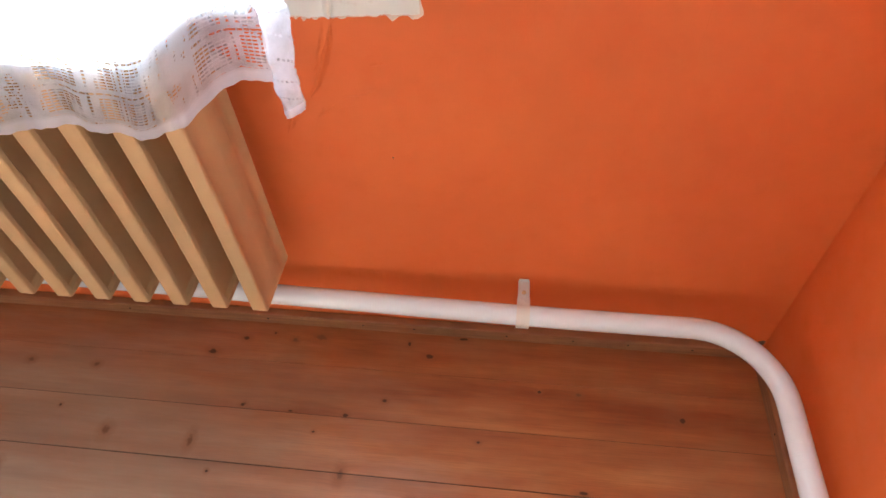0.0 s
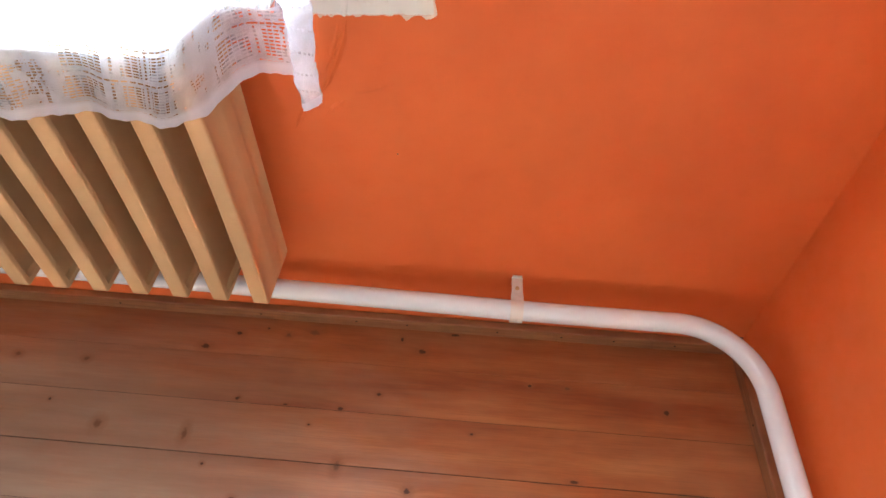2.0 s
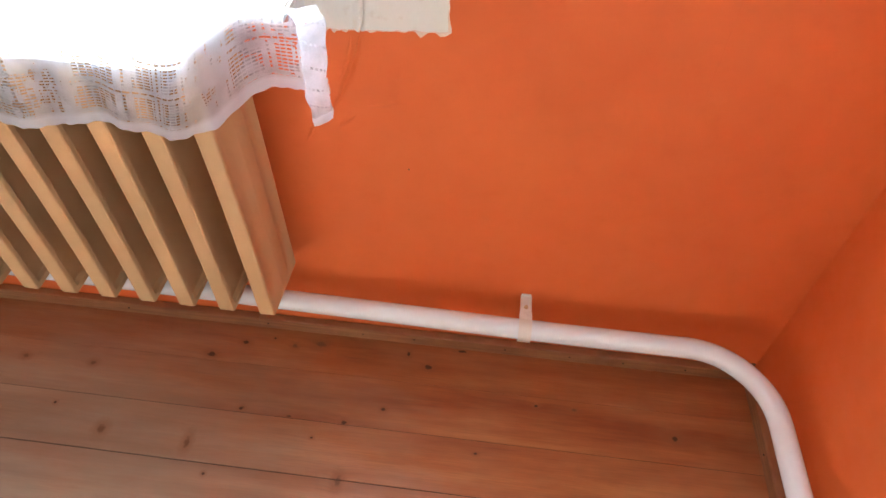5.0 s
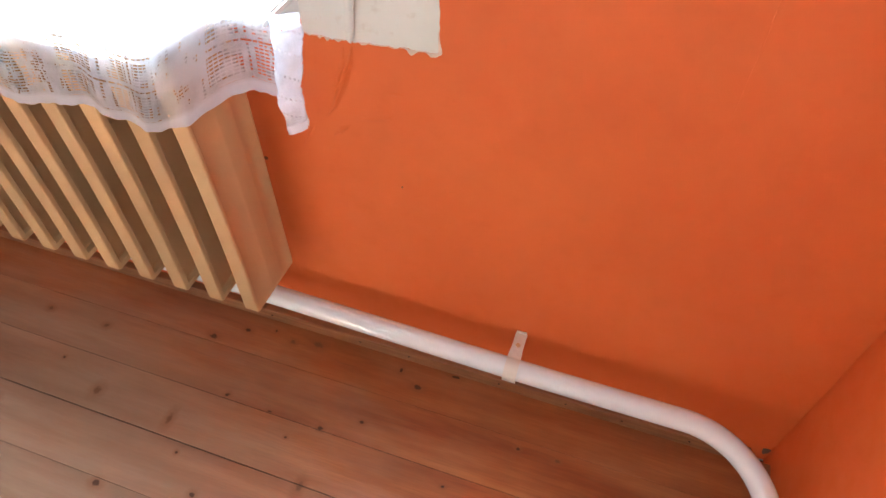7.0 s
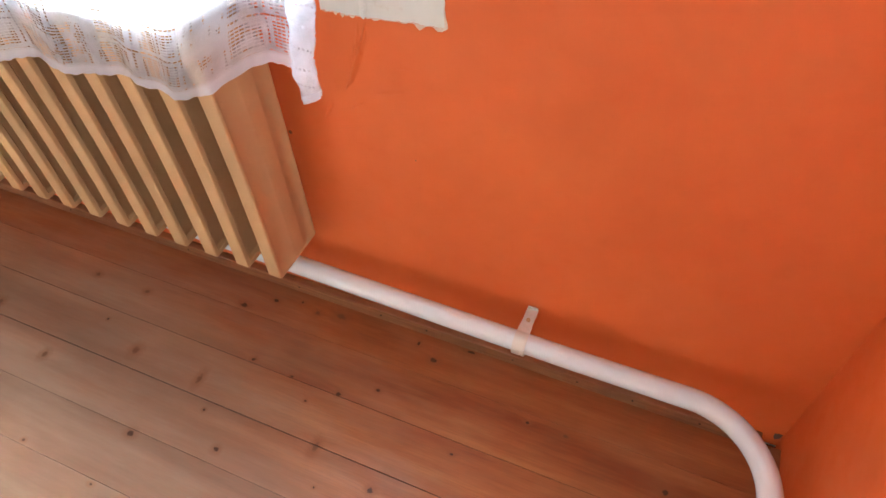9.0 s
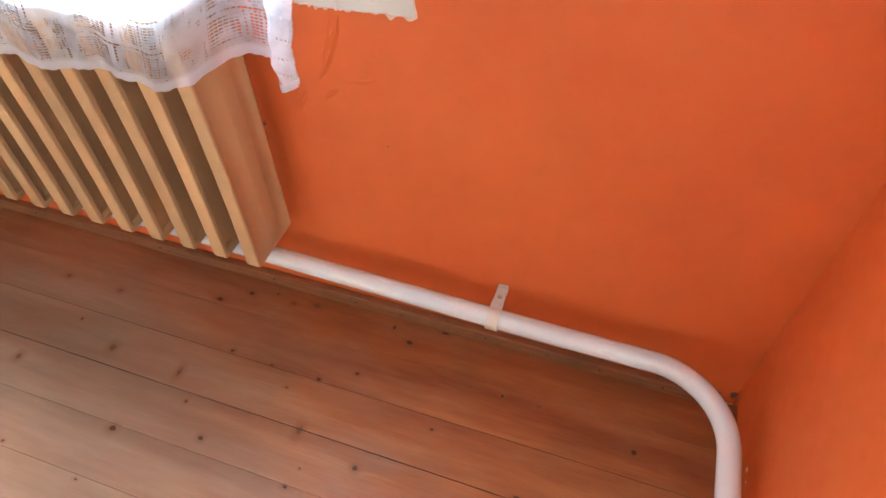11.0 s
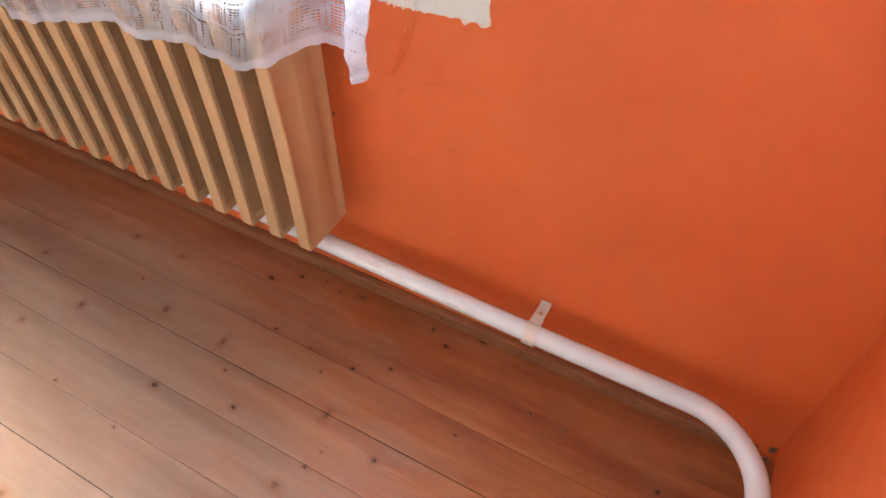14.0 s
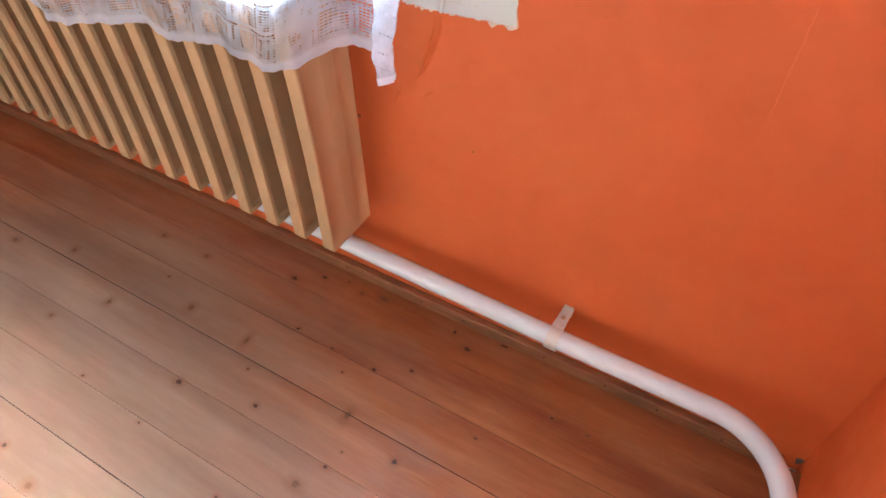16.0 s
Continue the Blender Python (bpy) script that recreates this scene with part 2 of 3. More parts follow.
def pane_glass():
    k = Mat("clear_glass")
    k.done((1.0, 1.0, 1.0), 0.0, Transmission_Weight=1.0, IOR=1.45)
    return k.m


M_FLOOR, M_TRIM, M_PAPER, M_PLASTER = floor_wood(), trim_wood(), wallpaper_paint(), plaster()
M_PIPE = enamel("white_gloss_paint", (0.82, 0.80, 0.78), (0.86, 0.84, 0.82), 0.13, (0.74, 0.66, 0.58), 0.15)
M_CLAMP = enamel("cream_gloss_paint", (0.79, 0.68, 0.57), (0.82, 0.73, 0.63), 0.3, (0.60, 0.45, 0.32), 0.3)
M_RAD = enamel("beige_radiator_enamel", (0.60, 0.365, 0.175), (0.65, 0.405, 0.205), 0.50, (0.50, 0.29, 0.13), 0.3, 0.2)
M_LACE, M_GLASS = lace(), pane_glass()
M_WHITE = enamel("white_window_paint", (0.78, 0.77, 0.74), (0.83, 0.82, 0.79), 0.35, (0.6, 0.55, 0.48), 0.2)
M_NAIL = plain("dark_nail_head", (0.035, 0.025, 0.02), 0.5, 0.4)
M_DARK = plain("dark_crumbling_plaster", (0.17, 0.10, 0.07), 0.9)
M_CEIL = plain("white_ceiling_paint", (0.52, 0.515, 0.50), 0.8)
M_GREY = plain("pale_grey_wall_paint", (0.34, 0.33, 0.32), 0.8)
M_RUST_BROWN = plain("rusty_brown", (0.22, 0.075, 0.03), 0.8)
M_CREAM = wall_cream()
M_DIRT = plain("joint_dirt", (0.045, 0.024, 0.014), 0.9)
M_RAW = plain("torn_paper_edge", (0.72, 0.56, 0.44), 0.8)


# ---------------------------------------------------------------- mesh helpers
def mesh_of(name, bm, material, smooth=False):
    bmesh.ops.recalc_face_normals(bm, faces=bm.faces)
    me = bpy.data.meshes.new(name)
    bm.to_mesh(me)
    bm.free()
    me.materials.append(material)
    if smooth:
        for f in me.polygons:
            f.use_smooth = True
    return me


def thing(name, bm, material, smooth=False):
    return new(name, mesh_of(name, bm, material, smooth))


def part(name, bm, material, parent, label="", smooth=False):
    ob = thing(name, bm, material, smooth)
    ob.parent = parent
    if label:
        tagged(ob, label)
    return ob


def box(bm, lo, hi, bevel=0.0, segments=2):
    lo, hi = Vector(lo), Vector(hi)
    made = bmesh.ops.create_cube(bm, size=1.0, matrix=Matrix.Translation((lo + hi) / 2) @ Matrix.Diagonal((*(hi - lo), 1)))
    if bevel:
        edges = list({e for v in made["verts"] for e in v.link_edges})
        bmesh.ops.bevel(bm, geom=edges, offset=bevel, segments=segments, affect="EDGES", profile=0.6)
    return bm


def boxed(lo, hi, bevel=0.0, segments=2):
    return box(bmesh.new(), lo, hi, bevel, segments)


def tube(bm, points, radius, sides=20, caps=True):
    """A round tube along a line of points."""
    points = [Vector(p) for p in points]
    rings = []
    up = Vector((0, 0, 1))
    for i, p in enumerate(points):
        way = (points[min(i + 1, len(points) - 1)] - points[max(i - 1, 0)]).normalized()
        side = way.cross(up)
        side = side.normalized() if side.length > 1e-4 else Vector((1, 0, 0))
        over = side.cross(way).normalized()
        r = radius(i / (len(points) - 1)) if callable(radius) else radius
        rings.append([bm.verts.new(p + r * (math.cos(a) * side + math.sin(a) * over)) for a in (2 * math.pi * j / sides for j in range(sides))])
    for a, b in zip(rings, rings[1:]):
        for j in range(sides):
            bm.faces.new((a[j], a[(j + 1) % sides], b[(j + 1) % sides], b[j]))
    if caps:
        bm.faces.new(rings[0])
        bm.faces.new(rings[-1][::-1])
    return bm


def sheet(bm, rows, uvs=None):
    """A quad sheet from rows of points, with its own coordinates."""
    layer = bm.loops.layers.uv.new("UVMap") if uvs else None
    grid = [[bm.verts.new(p) for p in r] for r in rows]
    for i in range(len(grid) - 1):
        for j in range(len(grid[0]) - 1):
            f = bm.faces.new((grid[i][j], grid[i][j + 1], grid[i + 1][j + 1], grid[i + 1][j]))
            if uvs:
                for loop, (a, b) in zip(f.loops, ((i, j), (i, j + 1), (i + 1, j + 1), (i + 1, j))):
                    loop[layer].uv = uvs[a][b]
    return bm


def slab(bm, outline, y0, y1):
    """An upright slab from an outline in x and z."""
    a = [bm.verts.new((x, y0, z)) for x, z in outline]
    b = [bm.verts.new((x, y1, z)) for x, z in outline]
    bm.faces.new(a)
    bm.faces.new(b[::-1])
    n = len(a)
    for i in range(n):
        bm.faces.new((a[i], a[(i + 1) % n], b[(i + 1) % n], b[i]))
    return bm


def spline(xs, knots):
    """Smooth values at xs through knots (x, value, ...), by cubic steps."""
    knots = sorted(knots)
    kx = np.array([q[0] for q in knots])
    out = []
    for c in range(1, len(knots[0])):
        kv = np.array([q[c] for q in knots])
        slope = np.gradient(kv, kx)
        i = np.clip(np.searchsorted(kx, xs) - 1, 0, len(kx) - 2)
        h = kx[i + 1] - kx[i]
        t = np.clip((xs - kx[i]) / h, 0, 1)
        out.append((2 * t**3 - 3 * t**2 + 1) * kv[i] + (t**3 - 2 * t**2 + t) * h * slope[i] + (-2 * t**3 + 3 * t**2) * kv[i + 1] + (t**3 - t**2) * h * slope[i + 1])
    return out


# ---------------------------------------------------------------- the room
NORTH, EAST, WEST, SOUTH, TOP = 0.99, 0.715, -3.1, -1.20, 2.70
WIN = (-0.98, -0.282, 0.86, 2.30)          # window opening: x, x, z, z
PAPER = 0.0011                             # thickness of the wallpaper
THICK = 0.36

wall = thing("wall_north", slab(bmesh.new(), [(WEST - .2, -.2), (EAST + .2, -.2), (EAST + .2, WIN[2]), (WEST - .2, WIN[2])], NORTH + PAPER, NORTH + THICK), M_PLASTER)
tagged(wall, "plastered outer wall under orange wallpaper with a torn bare patch", "wall", kind="structure")
part("lintel_wall", slab(bmesh.new(), [(WEST - .2, WIN[3]), (EAST + .2, WIN[3]), (EAST + .2, TOP + .1), (WEST - .2, TOP + .1)], NORTH + PAPER, NORTH + THICK), M_PLASTER, wall)
part("pier_wall", slab(bmesh.new(), [(WIN[1], WIN[2]), (EAST + .2, WIN[2]), (EAST + .2, WIN[3]), (WIN[1], WIN[3])], NORTH + PAPER, NORTH + THICK), M_PLASTER, wall)
part("pier_wall", slab(bmesh.new(), [(WEST - .2, WIN[2]), (WIN[0], WIN[2]), (WIN[0], WIN[3]), (WEST - .2, WIN[3])], NORTH + PAPER, NORTH + THICK), M_PLASTER, wall)

# the wallpaper: its edge round the bare patch is torn
PATCH_X, PATCH_Z, PATCH_TOP = -0.058, 0.838, 1.42


def torn(a, b, n, much, seed):
    """Points from a to b that wander as a torn edge does."""
    a, b = Vector((*a, 0)), Vector((*b, 0))
    side = Vector((-(b - a).y, (b - a).x, 0)).normalized()
    out = []
    for i in range(n):
        t = i / n
        w = noise.noise(Vector((t * n * 0.22, seed, 0))) + 0.6 * noise.noise(Vector((t * n * 0.7, seed + 5, 0)))
        out.append((a.lerp(b, t) + side * much * w * (1 if i else 0))[:2])
    return out


edge = torn((WIN[1], PATCH_Z - .002), (-0.19, PATCH_Z), 46, 0.0034, 1.3) + torn((-0.19, PATCH_Z), (PATCH_X, PATCH_Z + .008), 34, 0.0026, 7.7)
side = torn((PATCH_X, PATCH_Z + .008), (PATCH_X + .004, PATCH_TOP), 70, 0.0032, 3.1)
top = torn((PATCH_X + .004, PATCH_TOP), (WIN[1], PATCH_TOP - .04), 50, 0.006, 9.4)
outline = edge + side + top + [(WIN[1], PATCH_TOP - .04), (WIN[1], WIN[3]), (WIN[1], TOP), (EAST, TOP), (EAST, 0.0), (WIN[1], 0.0)]
part("wallpaper", slab(bmesh.new(), outline, NORTH, NORTH + PAPER), M_PAPER, wall, "orange painted wallpaper, torn away by the window")
part("wallpaper", slab(bmesh.new(), [(WEST, 0.0), (WIN[1], 0.0), (WIN[1], WIN[2]), (WEST, WIN[2])], NORTH, NORTH + PAPER), M_PAPER, wall)
part("wallpaper", slab(bmesh.new(), [(WEST, WIN[2]), (WIN[0], WIN[2]), (WIN[0], WIN[3]), (WEST, WIN[3])], NORTH, NORTH + PAPER), M_PAPER, wall)
part("wallpaper", slab(bmesh.new(), [(WEST, WIN[3]), (WIN[1], WIN[3]), (WIN[1], TOP), (WEST, TOP)], NORTH, NORTH + PAPER), M_PAPER, wall)


def wrinkle(points, wide, high):
    """A raised fold of the wallpaper along points in x and z; it fades out at its ends."""
    bm = bmesh.new()
    n = 26
    pts = [Vector((x, z, 0)) for x, z in points]
    line = []
    for i in range(n + 1):
        t = i / n * (len(pts) - 1)
        j = min(int(t), len(pts) - 2)
        line.append(pts[j].lerp(pts[j + 1], t - j))
    rows = []
    for i, p in enumerate(line):
        way = (line[min(i + 1, n)] - line[max(i - 1, 0)]).normalized()
        out = Vector((-way.y, way.x, 0))
        fade = math.sin(math.pi * min(1, max(0, i / n))) ** 0.7
        p = p + out * 0.002 * noise.noise(Vector((i * 0.35, wide * 900, 0)))
        rows.append([((p + out * wide * fade * s).x, NORTH + 0.0006 - high * fade * h, (p + out * wide * fade * s).y) for s, h in ((-1, 0), (-.45, .35), (-.1, 1), (.12, .8), (.5, .25), (1, 0))])
    return sheet(bm, rows)


for pts, wide, high in (
    ([(-0.196, 0.834), (-0.206, 0.80), (-0.222, 0.755), (-0.240, 0.715), (-0.262, 0.680)], 0.0095, 0.0060),
    ([(-0.214, 0.835), (-0.216, 0.81), (-0.222, 0.785), (-0.232, 0.755), (-0.250, 0.725)], 0.008, 0.0030),
    ([(-0.206, 0.690), (-0.178, 0.697), (-0.150, 0.706), (-0.127, 0.718)], 0.010, 0.0024),
    ([(-0.255, 0.640), (-0.235, 0.662), (-0.215, 0.676)], 0.009, 0.0032),
    ([(-0.318, 0.60), (-0.300, 0.635), (-0.287, 0.66)], 0.009, 0.0034),
    ([(-0.150, 0.752), (-0.132, 0.758), (-0.112, 0.760)], 0.008, 0.0022),
    ([(0.360, 0.62), (0.361, 0.80), (0.362, 1.0), (0.361, 1.5), (0.362, 2.2)], 0.0035, 0.0011),
):
    part("wallpaper_fold", wrinkle(pts, wide, high), M_PAPER, wall, smooth=True)

# a curled seam strip that hangs on the bare plaster
rows = []
for i in range(34):
    t = i / 33
    x, z = -0.203 + 0.034 * t + 0.0022 * noise.noise(Vector((i * .6, 2, 0))), 0.836 + 0.33 * t
    w = (0.0075 + 0.0080 * abs(noise.noise(Vector((i * .33, 8, 0))))) * min(1, 0.5 + 6 * t)
    up = (0.0040 + 0.0080 * abs(noise.noise(Vector((i * .24, 3, 0))))) * min(1, 0.4 + 5 * t)
    rows.append([(x - w, NORTH + .0006, z), (x - .5 * w, NORTH - .3 * up, z + .001), (x + .1 * w, NORTH - up, z), (x + .8 * w, NORTH - 1.15 * up, z - .001), (x + 1.2 * w, NORTH - .7 * up, z)])
part("curled_paper_strip", sheet(bmesh.new(), rows), M_PLASTER, wall, "narrow strip of torn paper curling off the plaster", smooth=True)

# the pale fringe of backing paper along the torn edge
rows = []
for i, (x, z) in enumerate(edge + side[:14]):
    w = 0.0006 + 0.0120 * max(0, noise.noise(Vector((i * .27, 4.4, 0))) - 0.06)
    right = i >= len(edge)
    rows.append([(x, NORTH - .0002, z + .0004), (x + .5 * w * right, NORTH - .0009, z - .5 * w * (not right)), (x + w * right, NORTH - .0005, z - w * (not right))])
part("torn_fringe", sheet(bmesh.new(), rows), M_RAW, wall, "pale fringe of torn backing paper")

# a small nail hole with a rusty rim
bm = bmesh.new()
bmesh.ops.create_cone(bm, cap_ends=True, segments=10, radius1=0.0022, radius2=0.0010, depth=0.002, matrix=pose(-0.125, NORTH - 0.0006, 0.559, 90))
part("old_nail", bm, M_RUST_BROWN, wall)
# a small dark brown spot on the wall by the radiator
bm = bmesh.new()
bmesh.ops.create_cone(bm, cap_ends=True, segments=12, radius1=0.0045, radius2=0.0035, depth=0.002, matrix=pose(-0.408, NORTH - 0.0006, 0.548, 90))
part("wall_plug", bm, M_RUST_BROWN, wall, "small dark brown spot on the wall beside the radiator")

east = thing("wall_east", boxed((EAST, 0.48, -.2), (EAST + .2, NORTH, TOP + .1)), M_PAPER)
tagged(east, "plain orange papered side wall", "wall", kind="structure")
for cy, cz, size in ((0.773, 0.110, 0.0055), (0.748, 0.104, 0.003)):
    bm = bmesh.new()
    bmesh.ops.create_icosphere(bm, subdivisions=2, radius=size)
    for v in bm.verts:
        v.co *= 1 + 0.35 * noise.noise(v.co * 260 + Vector((cy * 50, 0, 0)))
        v.co.x *= 0.4
        v.co += Vector((EAST, cy, cz))
    part("plaster_chip", bm, M_RAW, east, "pale chipped spot in the paper")
# unseen stretch, added in cream to throw neutral light on the radiator's end
east_bounce = thing("wall_east_end", boxed((EAST, SOUTH - .2, -.2), (EAST + .2, 0.48, TOP + .1)), M_CREAM)
tagged(east_bounce, "unseen cream stretch of the side wall, added to bounce neutral light", "wall", kind="structure")
west = thing("wall_west", boxed((WEST - .2, SOUTH - .2, -.2), (WEST, NORTH, TOP + .1)), M_GREY)
tagged(west, "plain pale grey painted side wall", "wall", kind="structure")
# unseen wall, placed close so its sunlit foot lights the north wall
south = thing("wall_south", boxed((WEST, SOUTH - .2, -.2), (EAST, SOUTH, TOP + .1)), M_CREAM)
tagged(south, "unseen cream back wall, set close to bounce sunlight", "wall", kind="structure")
ceiling = thing("ceiling", boxed((WEST, SOUTH, TOP), (EAST, NORTH, TOP + .2)), M_CEIL)
tagged(ceiling, "plain white painted ceiling", "ceiling", kind="structure")

# torn corner of the wallpaper low down beside the pipe
bm = slab(bmesh.new(), [(0.697, 0.046), (0.706, 0.050), (0.7125, 0.048), (0.711, 0.034), (0.704, 0.024), (0.699, 0.032)], NORTH - 0.0015, NORTH + .001)
part("torn_corner", bm, M_DARK, wall, "dark crumbling plaster where the paper is torn")
bm = slab(bmesh.new(), [(0.7105, 0.060), (0.7135, 0.062), (0.7135, 0.038), (0.712, 0.040), (0.7125, 0.056)], NORTH - 0.004, NORTH - .001)
part("torn_flap", bm, M_PAPER, wall)

# ---------------------------------------------------------------- window, mostly out of sight
window = new("window_1")
tagged(window, "white painted wooden casement window above the radiator", "window", kind="structure")
WY = NORTH + 0.16
for lo, hi in (((WIN[0], WY, WIN[2]), (WIN[0] + .06, WY + .07, WIN[3])), ((WIN[1] - .06, WY, WIN[2]), (WIN[1], WY + .07, WIN[3])),
               ((WIN[0] + .06, WY, WIN[3] - .06), (WIN[1] - .06, WY + .07, WIN[3])), ((WIN[0] + .06, WY, WIN[2]), (WIN[1] - .06, WY + .07, WIN[2] + .06)),
               (((WIN[0] + WIN[1]) / 2 - .025, WY, WIN[2] + .06), ((WIN[0] + WIN[1]) / 2 + .025, WY + .07, WIN[3] - .06))):
    part("window_frame", boxed(lo, hi, 0.004), M_WHITE, window)
for a, b in ((WIN[0] + .06, (WIN[0] + WIN[1]) / 2 - .025), ((WIN[0] + WIN[1]) / 2 + .025, WIN[1] - .06)):
    p = part("pane", boxed((a, WY + .03, WIN[2] + .06), (b, WY + .034, WIN[3] - .06)), M_GLASS, window)
    p.visible_shadow = False

# the sill: deep over the radiator, shallow beyond it
SILL = 0.898
bm = bmesh.new()
plan = [(-2.37, NORTH - .001), (-2.37, 0.792)]
plan += [(-0.412 + 0.028 * math.sin(a), 0.820 - 0.028 * math.cos(a)) for a in (i * math.pi / 16 for i in range(9))]
plan += [(-0.384, 0.830), (-0.376, 0.850), (-0.362, 0.884), (-0.335, 0.902), (-0.290, 0.905), (-0.290, NORTH - .001)]
low = [bm.verts.new((x, y, SILL - .016)) for x, y in plan]
high = [bm.verts.new((x, y, SILL)) for x, y in plan]
bm.faces.new(low)
bm.faces.new(high[::-1])
for i in range(len(plan)):
    j = (i + 1) % len(plan)
    bm.faces.new((low[i], low[j], high[j], high[i]))
bmesh.ops.recalc_face_normals(bm, faces=bm.faces)
bmesh.ops.bevel(bm, geom=[e for e in bm.edges if abs(e.verts[0].co.z - e.verts[1].co.z) < 1e-5], offset=0.004, segments=2, affect="EDGES")
part("window_sill", bm, M_WHITE, window, "deep white painted window sill")
part("window_sill", boxed((WIN[0], NORTH, WIN[2]), (WIN[1], WY, SILL - .004)), M_WHITE, window)

# ---------------------------------------------------------------- radiator
PITCH, COUNT = 0.0845, 19
RX, RY, RZ, DEEP, TALL = -0.373 - 0.017, 0.801, 0.2880, 0.145, 0.560
LEAN = 0.022                               # the radiator hangs a little out of plumb


def settle(p):
    """The slightly warped stance of a section: foot rising to the back, front bowed, out of plumb."""
    back, up = p.y / DEEP, p.z / TALL
    bow = 0.006 + 0.012 * up - 0.022 * up * up
    return Vector((p.x - LEAN * p.z + 0.008 * (back - 0.5), p.y + bow * (1 - back), p.z + 0.013 * back * (1 - up)))


def ring(inset, x):
    """The outline of a section, drawn in by inset, at the sideways place x."""
    y0, y1, z0, z1 = inset, DEEP - inset, inset, TALL - inset
    r = max(0.008 - inset, 0.002)
    pts = []
    for cy, cz, a0 in ((y0 + r, z0 + r, 180), (y1 - r, z0 + r, 270), (y1 - r, z1 - r, 0), (y0 + r, z1 - r, 90)):
        for i in range(4):
            a = radians(a0 + 30 * i)
            pts.append(Vector((x, cy + r * math.cos(a), cz + r * math.sin(a))))
    for up in (0.75, 0.5, 0.25):
        pts.append(Vector((x, y0, z0 + (z1 - z0) * up)))
    back = [Vector((x, y1, z0 + (z1 - z0) * up)) for up in (0.25, 0.5, 0.75)]
    pts[8:8] = back
    return [settle(p) for p in pts]


def loft(rings, cap_first=True, cap_last=True):
    bm = bmesh.new()
    made = [[bm.verts.new(p) for p in r] for r in rings]
    for a, b in zip(made, made[1:]):
        n = len(a)
        for i in range(n):
            bm.faces.new((a[i], a[(i + 1) % n], b[(i + 1) % n], b[i]))
    if cap_first:
        bm.faces.new(made[0][::-1])
    if cap_last:
        bm.faces.new(made[-1])
    return bm


H = 0.0158
radiator = new("radiator")
radiator.matrix_world = pose(RX, RY, RZ)
tagged(radiator, "long beige enamelled sectional radiator hung below the window sill", "radiator")
inner = [(0.0190, 0.0045), (0.0165, 0.006), (0.0135, 0.0145), (0.0118, H), (0.0020, H), (0.0006, H - .001), (0, H - .0026)]
section_mesh = mesh_of("section", loft([ring(i, x) for i, x in inner] + [ring(i, -x) for i, x in inner[::-1]]), M_RAD)
for n in range(1, COUNT):
    ob = new("section", section_mesh)
    ob.parent = radiator
    ob.location = (-PITCH * n, 0, 0)
end = part("end_section", loft([ring(0.008, H - .0012), ring(0.0065, H), ring(0.0022, H), ring(0.0006, H - .001), ring(0, H - .003)] + [ring(i, -x) for i, x in inner[::-1]], cap_first=False), M_RAD, radiator, "outermost section with pressed bands in its flat face")
# the pressed face of the end section
bm = bmesh.new()
prof = [(0.0078, H - .001), (0.012, H - .0030), (0.030, H - .0046), (0.047, H - .0050), (0.060, H - .0008), (0.066, H), (0.096, H), (0.102, H - .0010), (0.113, H - .0052), (0.129, H - .0048), (0.1345, H - .0016), (0.1375, H - .0009)]
zs = [0.008, 0.018, 0.07, 0.14, 0.21, 0.28, 0.35, 0.42, 0.48, TALL - .018, TALL - .008]
rows = []
for i, z in enumerate(zs):
    flat = 1.0 if 0 < i < len(zs) - 1 else 0.0
    rows.append([settle(Vector((H - .0012 + (x - (H - .0012)) * flat, y, z))) for y, x in prof])
part("pressed_face", sheet(bm, rows), M_RAD, end, smooth=True)
for z in (0.085, TALL - 0.075):
    part("hub_tube", tube(bmesh.new(), [(-PITCH * (COUNT - 1), 0.112, z), (-0.003, 0.112, z)], 0.012, 16), M_RAD, radiator, smooth=True)
for n in (4, 11, 16):
    bm = boxed((-PITCH * (n + .5) - .012, 0.05, 0.030), (-PITCH * (n + .5) + .012, NORTH - RY - .001, 0.036), 0.001)
    box(bm, (-PITCH * (n + .5) - .015, NORTH - RY - .005, 0.0), (-PITCH * (n + .5) + .015, NORTH - RY - .0005, 0.075), 0.001)
    part("wall_bracket", bm, M_RAD, radiator)

# ---------------------------------------------------------------- heating pipe round the corner
PR, PY, PX, PZ, BEND = 0.0228, 0.906, 0.653, 0.200, 0.163
line = []
for i in range(29):
    x = WEST + .002 + i * (PX - BEND - WEST) / 28
    line.append((x, PY + 0.012 * max(0, 0.2 - x), PZ + 0.008 * max(0, 0.2 - x)))
line += [(PX - BEND + BEND * math.sin(a), PY - BEND + BEND * math.cos(a), PZ) for a in (i * math.pi / 2 / 16 for i in range(1, 17))]
line += [(PX, PY - BEND - i * (PY - BEND - SOUTH - .002) / 12, PZ) for i in range(1, 13)]
pipe = thing("heating_pipe", tube(bmesh.new(), line, PR, 28), M_PIPE, smooth=True)
tagged(pipe, "thick white painted heating pipe bent round the room corner", "pipe")

CX, CW = 0.1390, 0.0125
prof = [(NORTH - .001, 0.2165), (NORTH - .004, 0.217), (NORTH - .007, 0.2172)]
prof += [(0.962, 0.2190), (0.945, 0.2215), (0.932, 0.2225)]
prof += [(PY + (PR + .0040) * math.cos(a), PZ + (PR + .0040) * math.sin(a)) for a in (radians(62 + i * 8) for i in range(29))]
bm = bmesh.new()
inner_line = [Vector((0, y, z)) for y, z in prof]
outer_line = []
